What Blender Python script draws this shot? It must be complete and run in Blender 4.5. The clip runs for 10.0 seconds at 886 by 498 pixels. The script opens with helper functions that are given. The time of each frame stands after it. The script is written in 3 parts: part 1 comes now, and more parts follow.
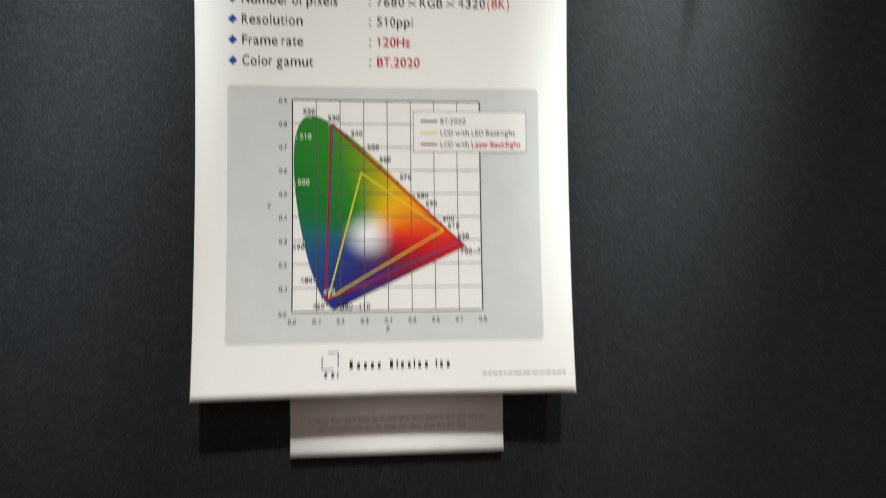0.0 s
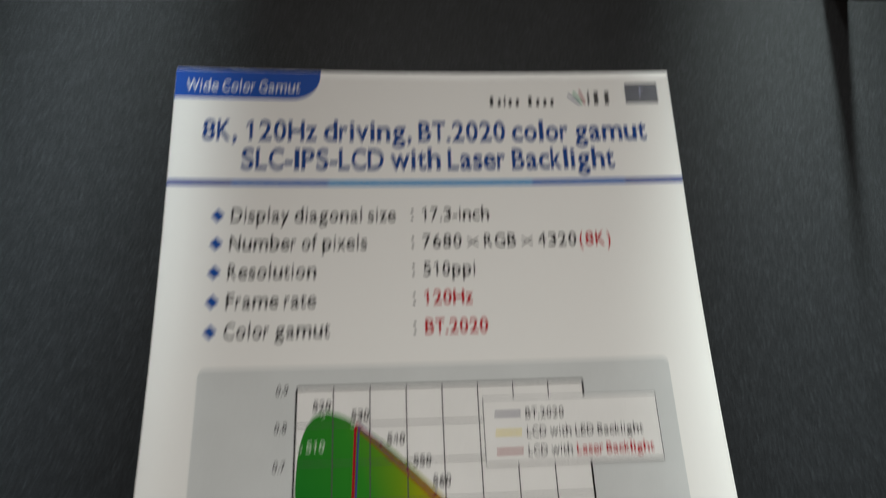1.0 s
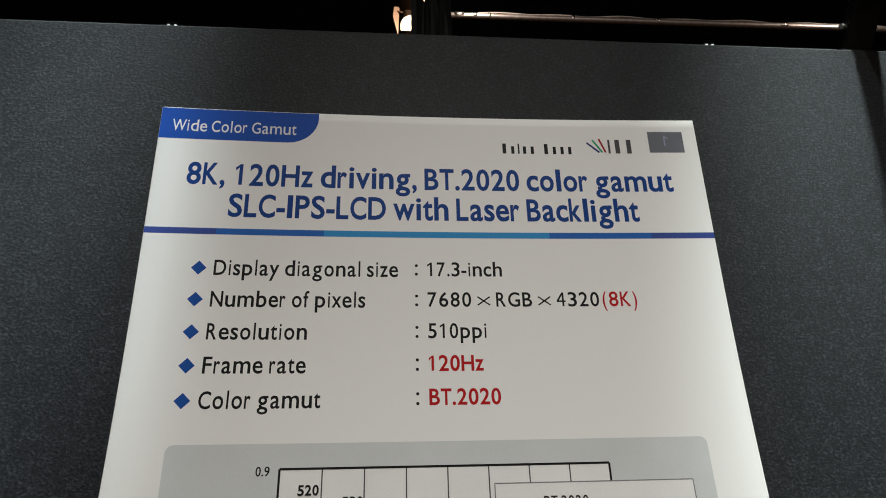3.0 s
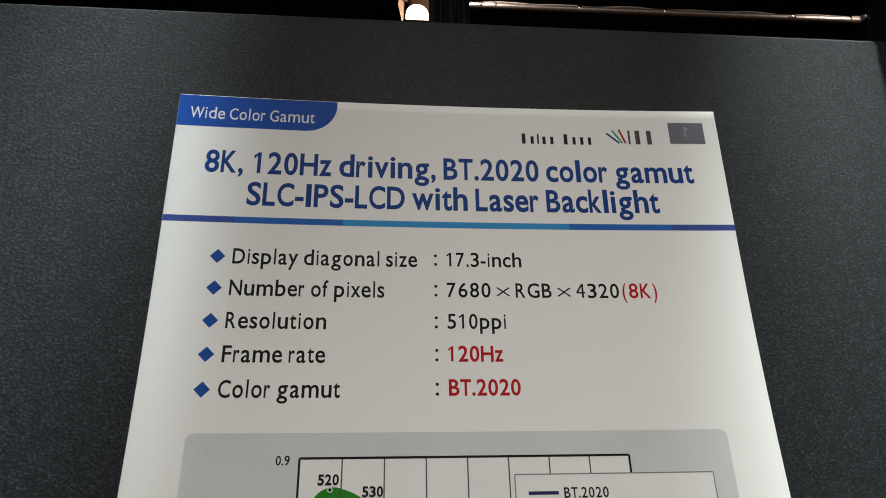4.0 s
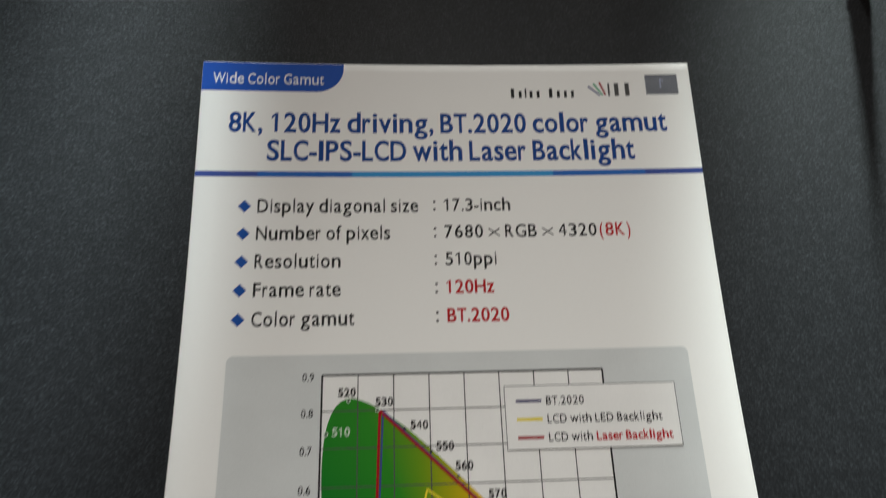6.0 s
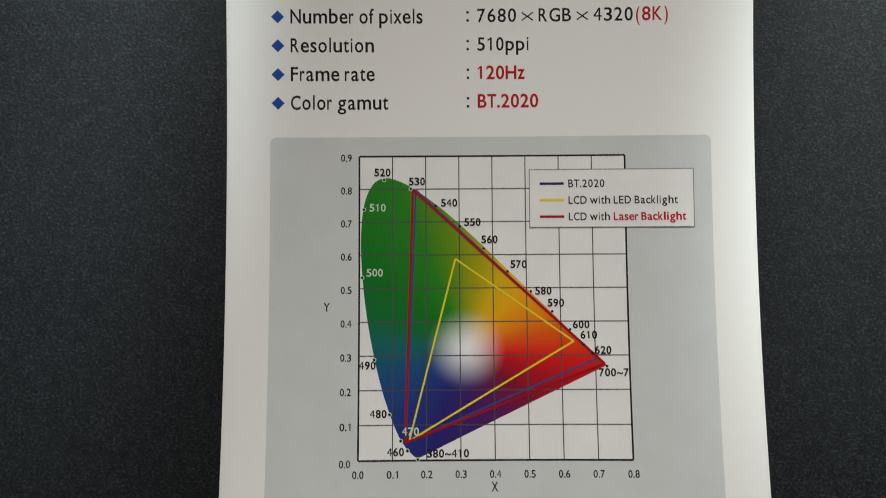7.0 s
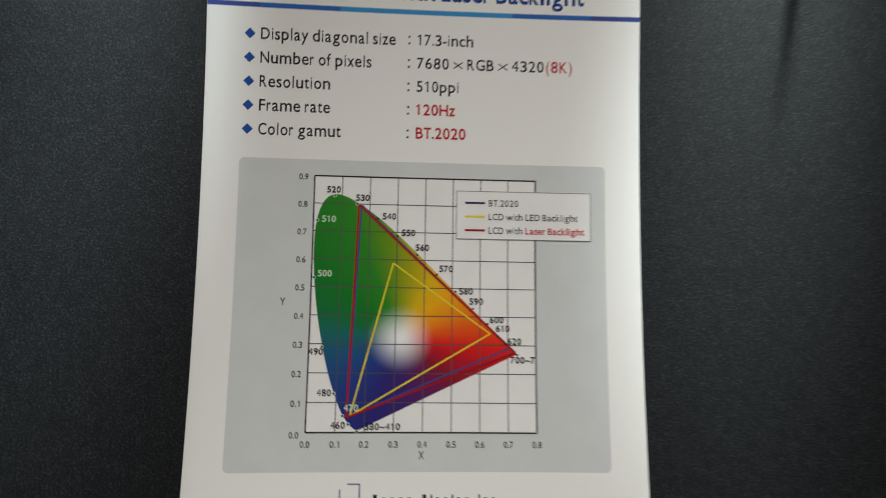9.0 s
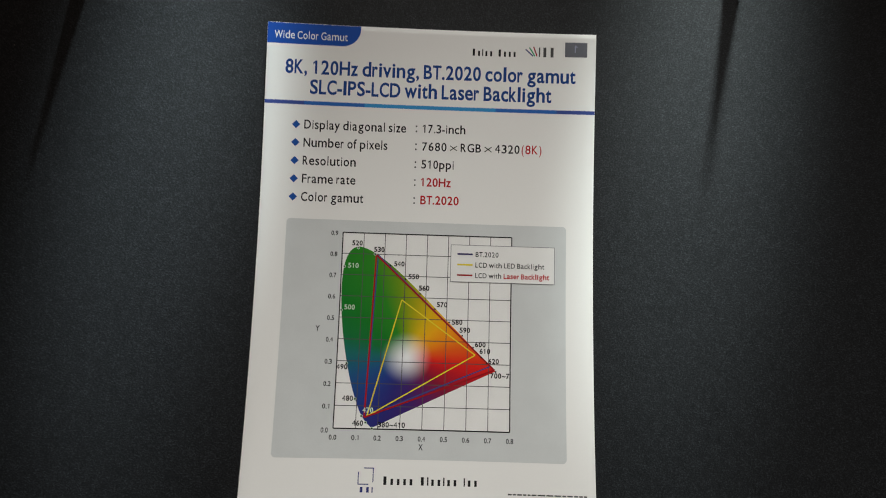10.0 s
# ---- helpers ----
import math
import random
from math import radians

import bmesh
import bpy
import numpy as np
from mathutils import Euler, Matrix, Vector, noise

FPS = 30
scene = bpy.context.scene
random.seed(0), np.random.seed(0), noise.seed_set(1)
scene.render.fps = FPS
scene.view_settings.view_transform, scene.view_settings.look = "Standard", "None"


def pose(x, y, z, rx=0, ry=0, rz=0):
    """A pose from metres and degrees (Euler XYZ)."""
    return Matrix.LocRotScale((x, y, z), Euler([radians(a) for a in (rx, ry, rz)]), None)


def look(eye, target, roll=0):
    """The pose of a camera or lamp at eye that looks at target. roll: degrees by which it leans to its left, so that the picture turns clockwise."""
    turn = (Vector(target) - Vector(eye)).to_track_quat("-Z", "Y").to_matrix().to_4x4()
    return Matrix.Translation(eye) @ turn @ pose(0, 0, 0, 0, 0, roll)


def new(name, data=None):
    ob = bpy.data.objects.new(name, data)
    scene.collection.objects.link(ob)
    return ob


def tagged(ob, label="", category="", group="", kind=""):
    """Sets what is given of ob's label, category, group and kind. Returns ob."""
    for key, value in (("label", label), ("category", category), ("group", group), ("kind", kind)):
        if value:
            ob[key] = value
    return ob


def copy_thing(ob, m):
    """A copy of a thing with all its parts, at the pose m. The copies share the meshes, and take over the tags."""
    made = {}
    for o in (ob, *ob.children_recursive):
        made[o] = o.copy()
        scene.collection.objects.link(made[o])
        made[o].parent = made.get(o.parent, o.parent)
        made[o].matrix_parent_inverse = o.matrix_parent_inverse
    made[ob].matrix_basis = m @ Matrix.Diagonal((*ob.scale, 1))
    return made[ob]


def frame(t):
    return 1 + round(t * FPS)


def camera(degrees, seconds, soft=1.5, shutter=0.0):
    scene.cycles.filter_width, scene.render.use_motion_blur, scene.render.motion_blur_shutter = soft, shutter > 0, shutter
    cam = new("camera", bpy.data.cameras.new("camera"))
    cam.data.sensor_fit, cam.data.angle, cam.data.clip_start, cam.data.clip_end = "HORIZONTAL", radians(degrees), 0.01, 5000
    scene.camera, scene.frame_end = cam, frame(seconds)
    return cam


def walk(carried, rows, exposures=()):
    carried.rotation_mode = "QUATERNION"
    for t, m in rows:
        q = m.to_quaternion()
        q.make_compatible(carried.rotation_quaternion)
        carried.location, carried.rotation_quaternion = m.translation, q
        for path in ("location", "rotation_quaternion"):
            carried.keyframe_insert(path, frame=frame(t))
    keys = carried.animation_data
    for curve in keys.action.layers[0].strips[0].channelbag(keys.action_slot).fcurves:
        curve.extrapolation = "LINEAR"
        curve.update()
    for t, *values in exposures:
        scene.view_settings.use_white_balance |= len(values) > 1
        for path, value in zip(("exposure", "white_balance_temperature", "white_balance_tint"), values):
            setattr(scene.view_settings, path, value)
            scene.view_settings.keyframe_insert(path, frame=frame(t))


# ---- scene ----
cam = camera(68.0, 10.0, 1.0, 0.4)
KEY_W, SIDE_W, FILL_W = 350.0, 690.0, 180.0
PATH = [
    (0, (-0.0022, -0.5404, 1.4370), (0.1766, 1.4496, 1.3476), -0.19),
    (0.1, (0.0039, -0.5152, 1.4279), (0.1488, 1.4787, 1.4857), 0.48),
    (0.2, (-0.0049, -0.4819, 1.4329), (0.1589, 1.5043, 1.6000), 1.44),
    (0.3, (-0.0038, -0.4537, 1.4348), (0.1407, 1.5258, 1.6811), 2.11),
    (0.4, (-0.0134, -0.4262, 1.4423), (0.1709, 1.5430, 1.7400), 1.71),
    (0.5, (-0.0169, -0.4106, 1.4577), (0.1750, 1.5589, 1.7477), 0.71),
    (0.6, (-0.0181, -0.3930, 1.4574), (0.1554, 1.5701, 1.7977), 0.08),
    (0.8, (-0.0186, -0.3779, 1.4787), (0.0877, 1.5827, 1.8592), 0.21),
    (0.9, (-0.0258, -0.3674, 1.4913), (0.1041, 1.5771, 1.9412), -0.93),
    (1, (-0.0250, -0.3538, 1.5040), (0.1355, 1.5588, 2.0662), -2.16),
    (1.2, (-0.0217, -0.3413, 1.5176), (0.1717, 1.5022, 2.2687), -2.96),
    (1.3, (-0.0223, -0.3342, 1.5201), (0.1849, 1.4908, 2.3116), -2.67),
    (1.5, (-0.0224, -0.3336, 1.5203), (0.1860, 1.4897, 2.3153), -2.64),
    (1.8, (-0.0247, -0.3229, 1.5155), (0.1271, 1.5310, 2.2502), -1.15),
    (2, (-0.0285, -0.3185, 1.5173), (0.1274, 1.5453, 2.2257), -1.56),
    (2.2, (-0.0303, -0.3155, 1.5184), (0.1353, 1.5511, 2.2173), -1.35),
    (3.3, (-0.0272, -0.3174, 1.5140), (0.1469, 1.5316, 2.2561), -1.54),
    (3.5, (-0.0319, -0.3182, 1.5161), (0.1357, 1.5391, 2.2388), -1.30),
    (4, (-0.0364, -0.3137, 1.5155), (0.1307, 1.5495, 2.2231), -0.96),
    (4.5, (-0.0327, -0.3155, 1.5178), (0.1560, 1.5450, 2.2269), -1.73),
    (5, (-0.0310, -0.3204, 1.5171), (0.1516, 1.5431, 2.2201), -1.81),
    (5.2, (-0.0310, -0.3228, 1.5172), (0.1469, 1.5417, 2.2185), -1.96),
    (6.3, (-0.0298, -0.3699, 1.4989), (0.0004, 1.6115, 1.7694), -1.59),
    (6.4, (-0.0228, -0.3711, 1.5003), (-0.0442, 1.6231, 1.6516), -1.53),
    (6.5, (-0.0280, -0.3709, 1.4963), (-0.0285, 1.6272, 1.5826), -1.27),
    (6.7, (-0.0267, -0.3745, 1.4934), (-0.0311, 1.6255, 1.5032), -0.79),
    (7, (-0.0255, -0.3776, 1.4909), (-0.0334, 1.6215, 1.4327), -0.36),
    (7.5, (-0.0296, -0.3740, 1.4805), (-0.0089, 1.6243, 1.4017), 0.25),
    (8, (-0.0341, -0.3686, 1.4783), (0.0863, 1.6269, 1.4188), 0.31),
    (8.5, (-0.0353, -0.3830, 1.4826), (0.1084, 1.6110, 1.4257), 0.53),
    (9, (-0.0141, -0.4505, 1.4753), (0.1090, 1.5453, 1.5179), 1.07),
    (9.2, (0.0144, -0.4876, 1.4905), (0.0489, 1.5120, 1.5050), 0.74),
    (9.5, (0.0206, -0.5368, 1.5004), (0.0037, 1.4630, 1.5206), 2.79),
    (9.7, (0.0154, -0.5578, 1.4902), (0.0289, 1.4407, 1.5686), 2.88),
    (10, (-0.0013, -0.5877, 1.4943), (0.0542, 1.4095, 1.5845), 1.77),
]
EXPOSURES = [(0.0, 0.55), (0.25, 0.3), (0.5, 0.05), (1.0, -0.05), (2.0, 0.0), (10.0, 0.0)]
walk(cam, [(t, look(eye, target, roll)) for t, eye, target, roll in PATH], EXPOSURES)

# ---- world and large lights ----
world = bpy.data.worlds.new("hall_air")
world.use_nodes = True
world.node_tree.nodes["Background"].inputs[0].default_value = (0.010, 0.009, 0.008, 1)
world.node_tree.nodes["Background"].inputs[1].default_value = 0.3
scene.world = world


def spot(name, eye, target, watts, degrees, blend, size, colour):
    data = bpy.data.lights.new(name, "SPOT")
    data.energy, data.spot_size, data.spot_blend = watts, radians(degrees), blend
    data.shadow_soft_size, data.color = size, colour
    ob = new(name, data)
    ob.matrix_world = look(eye, target)
    return ob


# booth spots on the rig in front of the panel, above the visitor
spot("rig_spot", (0.15, -2.15, 4.05), (0.11, 0.0, 0.97), KEY_W, 22.6, 1.0, 0.05, (0.98, 1.0, 0.965))
spot("rig_spot", (0.44, -0.55, 3.30), (0.248, 0.006, 1.612), SIDE_W * 0.96, 7.5, 1.0, 0.05, (0.86, 0.99, 0.97))
spot("rig_spot", (0.04, -0.55, 3.30), (-0.244, 0.006, 1.606), SIDE_W, 7.2, 1.0, 0.05, (0.85, 0.98, 1.0))
# added warm area lamp, unseen, standing in for the lit hall behind the visitor
hall_fill = bpy.data.lights.new("fill_area", "AREA")
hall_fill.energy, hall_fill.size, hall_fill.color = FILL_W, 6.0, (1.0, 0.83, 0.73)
new("fill_area", hall_fill).matrix_world = look((0.5, -11.0, 5.0), (0, 0, 1.4))
# two unseen point lamps, added beside the pipe as if its bulbs lit it
for at, watts in (((0.60, 3.02, 5.00), 26.0), ((3.55, 2.95, 5.00), 12.0)):
    pipe_fill = bpy.data.lights.new("pipe_fill", "POINT")
    pipe_fill.energy, pipe_fill.shadow_soft_size, pipe_fill.color = watts, 0.03, (1.0, 0.80, 0.66)
    new("pipe_fill", pipe_fill).matrix_world = pose(*at)



# ---- materials ----
def srgb(r, g, b):
    return tuple((c / 255 / 12.92) if c <= 10 else ((c / 255 + 0.055) / 1.055) ** 2.4 for c in (r, g, b)) + (1.0,)


def material(name, colour, rough=0.5, metal=0.0, spec=0.5, grain=0.0, grain_scale=900.0, bump=0.0, emit=None, strength=0.0):
    """A principled surface; grain varies its colour and gloss at two sizes, bump gives fine relief."""
    m = bpy.data.materials.new(name)
    m.use_nodes = True
    nt = m.node_tree
    b = nt.nodes["Principled BSDF"]
    b.inputs["Base Color"].default_value = colour
    b.inputs["Roughness"].default_value = rough
    b.inputs["Metallic"].default_value = metal
    b.inputs["Specular IOR Level"].default_value = spec
    if emit:
        b.inputs["Emission Color"].default_value = emit
        b.inputs["Emission Strength"].default_value = strength
    if grain or bump:
        tc = nt.nodes.new("ShaderNodeTexCoord")
        fine = nt.nodes.new("ShaderNodeTexNoise")
        fine.inputs["Scale"].default_value, fine.inputs["Detail"].default_value = grain_scale, 3
        nt.links.new(tc.outputs["Object"], fine.inputs["Vector"])
        if grain:
            broad = nt.nodes.new("ShaderNodeTexNoise")
            broad.inputs["Scale"].default_value, broad.inputs["Detail"].default_value = grain_scale / 60, 4
            nt.links.new(tc.outputs["Object"], broad.inputs["Vector"])
            add = nt.nodes.new("ShaderNodeMath")
            add.operation = "MULTIPLY_ADD"
            nt.links.new(broad.outputs["Fac"], add.inputs[0])
            add.inputs[1].default_value = 0.5
            nt.links.new(fine.outputs["Fac"], add.inputs[2])
            span = nt.nodes.new("ShaderNodeMapRange")
            span.inputs["From Min"].default_value, span.inputs["From Max"].default_value = 0.35, 1.15
            span.inputs["To Min"].default_value, span.inputs["To Max"].default_value = 1 - grain, 1 + grain
            nt.links.new(add.outputs[0], span.inputs["Value"])
            mul = nt.nodes.new("ShaderNodeVectorMath")
            mul.operation = "SCALE"
            mul.inputs[0].default_value = colour[:3]
            nt.links.new(span.outputs[0], mul.inputs["Scale"])
            nt.links.new(mul.outputs[0], b.inputs["Base Color"])
        if bump:
            bn = nt.nodes.new("ShaderNodeBump")
            bn.inputs["Strength"].default_value, bn.inputs["Distance"].default_value = bump, 0.0003
            nt.links.new(fine.outputs["Fac"], bn.inputs["Height"])
            nt.links.new(bn.outputs[0], b.inputs["Normal"])
    return m


def laminate(name):
    """Charcoal board with a fine fibrous speckle, pale flecks and faint smudges."""
    m = bpy.data.materials.new(name)
    m.use_nodes = True
    nt, b = m.node_tree, m.node_tree.nodes["Principled BSDF"]
    link, node = nt.links.new, nt.nodes.new
    tc = node("ShaderNodeTexCoord")
    speck = node("ShaderNodeTexNoise")
    speck.inputs["Scale"].default_value, speck.inputs["Detail"].default_value, speck.inputs["Roughness"].default_value = 800, 4, 0.70
    stretch = node("ShaderNodeMapping")
    stretch.inputs["Scale"].default_value = (0.78, 1, 1)
    link(tc.outputs["Object"], stretch.inputs["Vector"])
    link(stretch.outputs[0], speck.inputs["Vector"])
    mottle = node("ShaderNodeTexNoise")
    mottle.inputs["Scale"].default_value, mottle.inputs["Detail"].default_value = 130, 5
    link(tc.outputs["Object"], mottle.inputs["Vector"])
    smudge = node("ShaderNodeTexNoise")
    smudge.inputs["Scale"].default_value, smudge.inputs["Detail"].default_value = 7, 4
    link(tc.outputs["Object"], smudge.inputs["Vector"])
    mix = node("ShaderNodeMix")
    mix.inputs["Factor"].default_value = 0.13
    link(speck.outputs["Fac"], mix.inputs["A"])
    link(mottle.outputs["Fac"], mix.inputs["B"])
    ramp = node("ShaderNodeValToRGB")
    ramp.color_ramp.elements[0].position, ramp.color_ramp.elements[0].color = 0.37, (0.0030, 0.0036, 0.0043, 1)
    ramp.color_ramp.elements[1].position, ramp.color_ramp.elements[1].color = 0.66, (0.0300, 0.0332, 0.0368, 1)
    e = ramp.color_ramp.elements.new(0.52)
    e.color = (0.0088, 0.0100, 0.0114, 1)
    link(mix.outputs["Result"], ramp.inputs[0])
    flecks = node("ShaderNodeTexVoronoi")
    flecks.inputs["Scale"].default_value = 150
    link(stretch.outputs[0], flecks.inputs["Vector"])
    dot = node("ShaderNodeMapRange")
    dot.inputs["From Min"].default_value, dot.inputs["From Max"].default_value = 0.10, 0.05
    link(flecks.outputs["Distance"], dot.inputs["Value"])
    rare = node("ShaderNodeMath")
    rare.operation, rare.inputs[1].default_value = "GREATER_THAN", 0.955
    link(flecks.outputs["Color"], rare.inputs[0])
    both = node("ShaderNodeMath")
    both.operation = "MULTIPLY"
    link(dot.outputs[0], both.inputs[0])
    link(rare.outputs[0], both.inputs[1])
    tint = node("ShaderNodeMix")
    tint.data_type = "RGBA"
    tint.inputs[7].default_value = (0.16, 0.15, 0.14, 1)
    link(both.outputs[0], tint.inputs[0])
    link(ramp.outputs[0], tint.inputs[6])
    link(tint.outputs[2], b.inputs["Base Color"])
    gloss = node("ShaderNodeMapRange")
    gloss.inputs["From Min"].default_value, gloss.inputs["From Max"].default_value = 0.3, 0.7
    gloss.inputs["To Min"].default_value, gloss.inputs["To Max"].default_value = 0.54, 0.64
    link(smudge.outputs["Fac"], gloss.inputs["Value"])
    link(gloss.outputs[0], b.inputs["Roughness"])
    b.inputs["Specular IOR Level"].default_value = 0.22
    bn = node("ShaderNodeBump")
    bn.inputs["Strength"].default_value, bn.inputs["Distance"].default_value = 0.75, 0.0005
    link(mix.outputs["Result"], bn.inputs["Height"])
    link(bn.outputs[0], b.inputs["Normal"])
    return m


def ink(name, colour):
    """Print under a matt film."""
    return material(name, colour, 0.48, 0.0, 0.09, 0.10, 2600.0, 0.20)


WALL = laminate("charcoal_laminate")
PAPER = material("matt_film_paper", (0.80, 0.79, 0.765, 1), 0.50, 0.0, 0.22, 0.012, 700.0, 0.03)
FOAM = material("foam_core_edge", (0.72, 0.71, 0.68, 1), 0.8, 0.0, 0.2, 0.06, 800.0, 0.2)
CHART_WHITE = ink("chart_white", (0.78, 0.77, 0.75, 1))
PANEL_GREY = ink("panel_grey", (0.585, 0.60, 0.595, 1))
NAVY = ink("heading_blue", (0.006, 0.046, 0.215, 1))
TAB_BLUE = ink("tab_blue", (0.010, 0.070, 0.36, 1))
DIAMOND = ink("bullet_blue", (0.012, 0.070, 0.30, 1))
BLACK = ink("print_black", (0.009, 0.009, 0.0095, 1))
RED = ink("print_red", (0.42, 0.006, 0.008, 1))
WHITE_INK = ink("print_white", (0.74, 0.76, 0.76, 1))
PALE_GREEN = ink("print_pale_green", (0.52, 0.66, 0.50, 1))
GRID_GREY = ink("grid_grey", (0.068, 0.066, 0.066, 1))
BOX_GREY = ink("legend_edge", (0.19, 0.19, 0.19, 1))
LINE_RED = ink("line_red", (0.30, 0.006, 0.012, 1))
LINE_YELLOW = ink("line_yellow", (0.72, 0.58, 0.03, 1))
LINE_BLUE = ink("line_blue", (0.045, 0.055, 0.20, 1))
RULE_VIOLET = ink("rule_violet", (0.040, 0.070, 0.27, 1))
RULE_BLUE = ink("rule_blue", (0.022, 0.12, 0.42, 1))
RULE_LIGHT = ink("rule_light", (0.035, 0.26, 0.55, 1))
SEAL_GREY = material("seal_grey", (0.030, 0.034, 0.055, 1), 0.38, 0.0, 0.8, 0.35, 3600.0, 0.8)
SEAL_MARK = ink("seal_mark", (0.24, 0.25, 0.36, 1))
LOGO_BLUE = ink("logo_blue", (0.022, 0.032, 0.16, 1))
LEGEND_BLUE = ink("legend_blue", (0.026, 0.022, 0.10, 1))
MARK_GREEN = ink("mark_green", (0.02, 0.30, 0.14, 1))
CARD = material("card_stock", (0.74, 0.73, 0.72, 1), 0.6, 0.0, 0.3, 0.03, 500.0, 0.08)
CARD_INK = material("card_ink", (0.52, 0.49, 0.47, 1), 0.6)
STEEL_BLACK = material("black_powder_coat", (0.005, 0.005, 0.005, 1), 0.55, 0.0, 0.18, 0.2, 600.0, 0.3)
BOLT = material("zinc_bolt", (0.62, 0.61, 0.58, 1), 0.28, 1.0, 0.5, 0.1, 300.0, 0.1)
PIPE = material("scuffed_aluminium", (0.62, 0.58, 0.55, 1), 0.42, 1.0, 0.5, 0.35, 30.0, 0.4)
TAPE = material("silver_tape", (0.78, 0.76, 0.73, 1), 0.24, 1.0, 0.5, 0.15, 60.0, 0.3)
CABLE = material("grey_cable", (0.42, 0.40, 0.38, 1), 0.40, 0.0, 0.5, 0.1, 60.0)
CAN = material("lamp_can_bronze", (0.16, 0.095, 0.056, 1), 0.45, 0.6, 0.5, 0.2, 40.0, 0.2)
STRIP = material("black_plastic_strip", (0.0035, 0.0033, 0.0032, 1), 0.6, 0.0, 0.06, 0.3, 500.0, 0.3)
GLOW = material("hot_bulb", (1, 0.9, 0.75, 1), 0.5, emit=(1.0, 0.80, 0.52, 1), strength=9.0)
LED = material("led_lens", (1, 1, 1, 1), 0.4, emit=(0.93, 0.98, 1.0, 1), strength=1.0)
TUBE = material("dim_tube", (0.5, 0.5, 0.5, 1), 0.5, emit=(0.9, 0.97, 1.0, 1), strength=0.06)
HALL_DARK = material("hall_dark", (0.028, 0.030, 0.033, 1), 0.9, 0.0, 0.1, 0.3, 2.0)
# unseen floor; its warm tone is chosen for the light it bounces up
CARPET = material("warm_carpet", (0.34, 0.23, 0.17, 1), 0.95, 0.0, 0.1, 0.2, 220.0, 0.5)


# ---- shape helpers ----
def part(name, bm, mat, parent=None, label=""):
    """Links a bmesh as one mesh object under a thing or a part."""
    me = bpy.data.meshes.new(name)
    bm.to_mesh(me)
    bm.free()
    me.materials.append(mat)
    ob = new(name, me)
    if parent:
        ob.parent = parent
    if label:
        ob["label"] = label
    return ob


def box(bm, x0, x1, y0, y1, z0, z1, bevel=0.0):
    geo = bmesh.ops.create_cube(bm, size=1.0, matrix=Matrix.Translation(((x0 + x1) / 2, (y0 + y1) / 2, (z0 + z1) / 2)) @ Matrix.Diagonal((x1 - x0, y1 - y0, z1 - z0, 1)))
    if bevel:
        edges = {e for v in geo["verts"] for e in v.link_edges}
        bmesh.ops.bevel(bm, geom=list(edges), offset=bevel, segments=2, affect="EDGES", profile=0.5)
    return bm


def tube(bm, points, radius, sides=12):
    """A round tube along points."""
    rings = []
    for i, p in enumerate(points):
        p = Vector(p)
        way = (Vector(points[min(i + 1, len(points) - 1)]) - Vector(points[max(i - 1, 0)])).normalized()
        q = way.to_track_quat("Z", "Y")
        r = radius[i] if isinstance(radius, (list, tuple)) else radius
        rings.append([bm.verts.new(p + q @ Vector((r * math.cos(a), r * math.sin(a), 0))) for a in (2 * math.pi * k / sides for k in range(sides))])
    for a, b in zip(rings, rings[1:]):
        for k in range(sides):
            f = bm.faces.new((a[k], a[(k + 1) % sides], b[(k + 1) % sides], b[k]))
            f.smooth = True
    bm.faces.new(list(reversed(rings[0])))
    bm.faces.new(rings[-1])
    return bm


# ---- the setting ----
WALL_Y, WALL_TOP = 0.006, 1.7831
bm = bmesh.new()
box(bm, -2.4, 2.4, WALL_Y, WALL_Y + 0.045, 0.0, WALL_TOP, 0.0012)
tagged(part("wall_north", bm, WALL), "charcoal speckled laminate partition with a straight top edge", "partition wall", kind="structure")
for nm, dims in (("floor", (-30, 30, -30, 30, -0.2, 0.0)), ("ceiling", (-30, 30, -30, 30, 12.06, 12.3)),
                 ("wall_far", (-30, 30, 30, 30.3, 0, 12.06)), ("wall_back", (-30, 30, -30.3, -30, 0, 12.06)),
                 ("wall_west", (-30.3, -30, -30, 30, 0, 12.06)), ("wall_east", (30, 30.3, -30, 30, 0, 12.06))):
    ob = part(nm, box(bmesh.new(), *dims), CARPET if nm == "floor" else HALL_DARK)
    tagged(ob, "unseen carpet of the hall, warm brown for bounced light" if nm == "floor" else "unlit black surface of the exhibition hall", nm.split("_")[0], kind="structure")

# ---- the poster board ----
BEND, BEND_FROM, BOW, TOP, HALF, TALL = 0.304, 0.086, 0.163, 1.720, 0.1485, 0.4195


def on_board(x, u, lift=0.0):
    """A place on the board's warped face: x across, u down from its top edge, metres."""
    e = max(0.0, u - BEND_FROM)
    n = Vector((-2 * BOW * x, -1, -2 * BEND * e)).normalized()
    return Vector((x, -BEND * e * e - BOW * x * x, TOP - u)) + n * lift


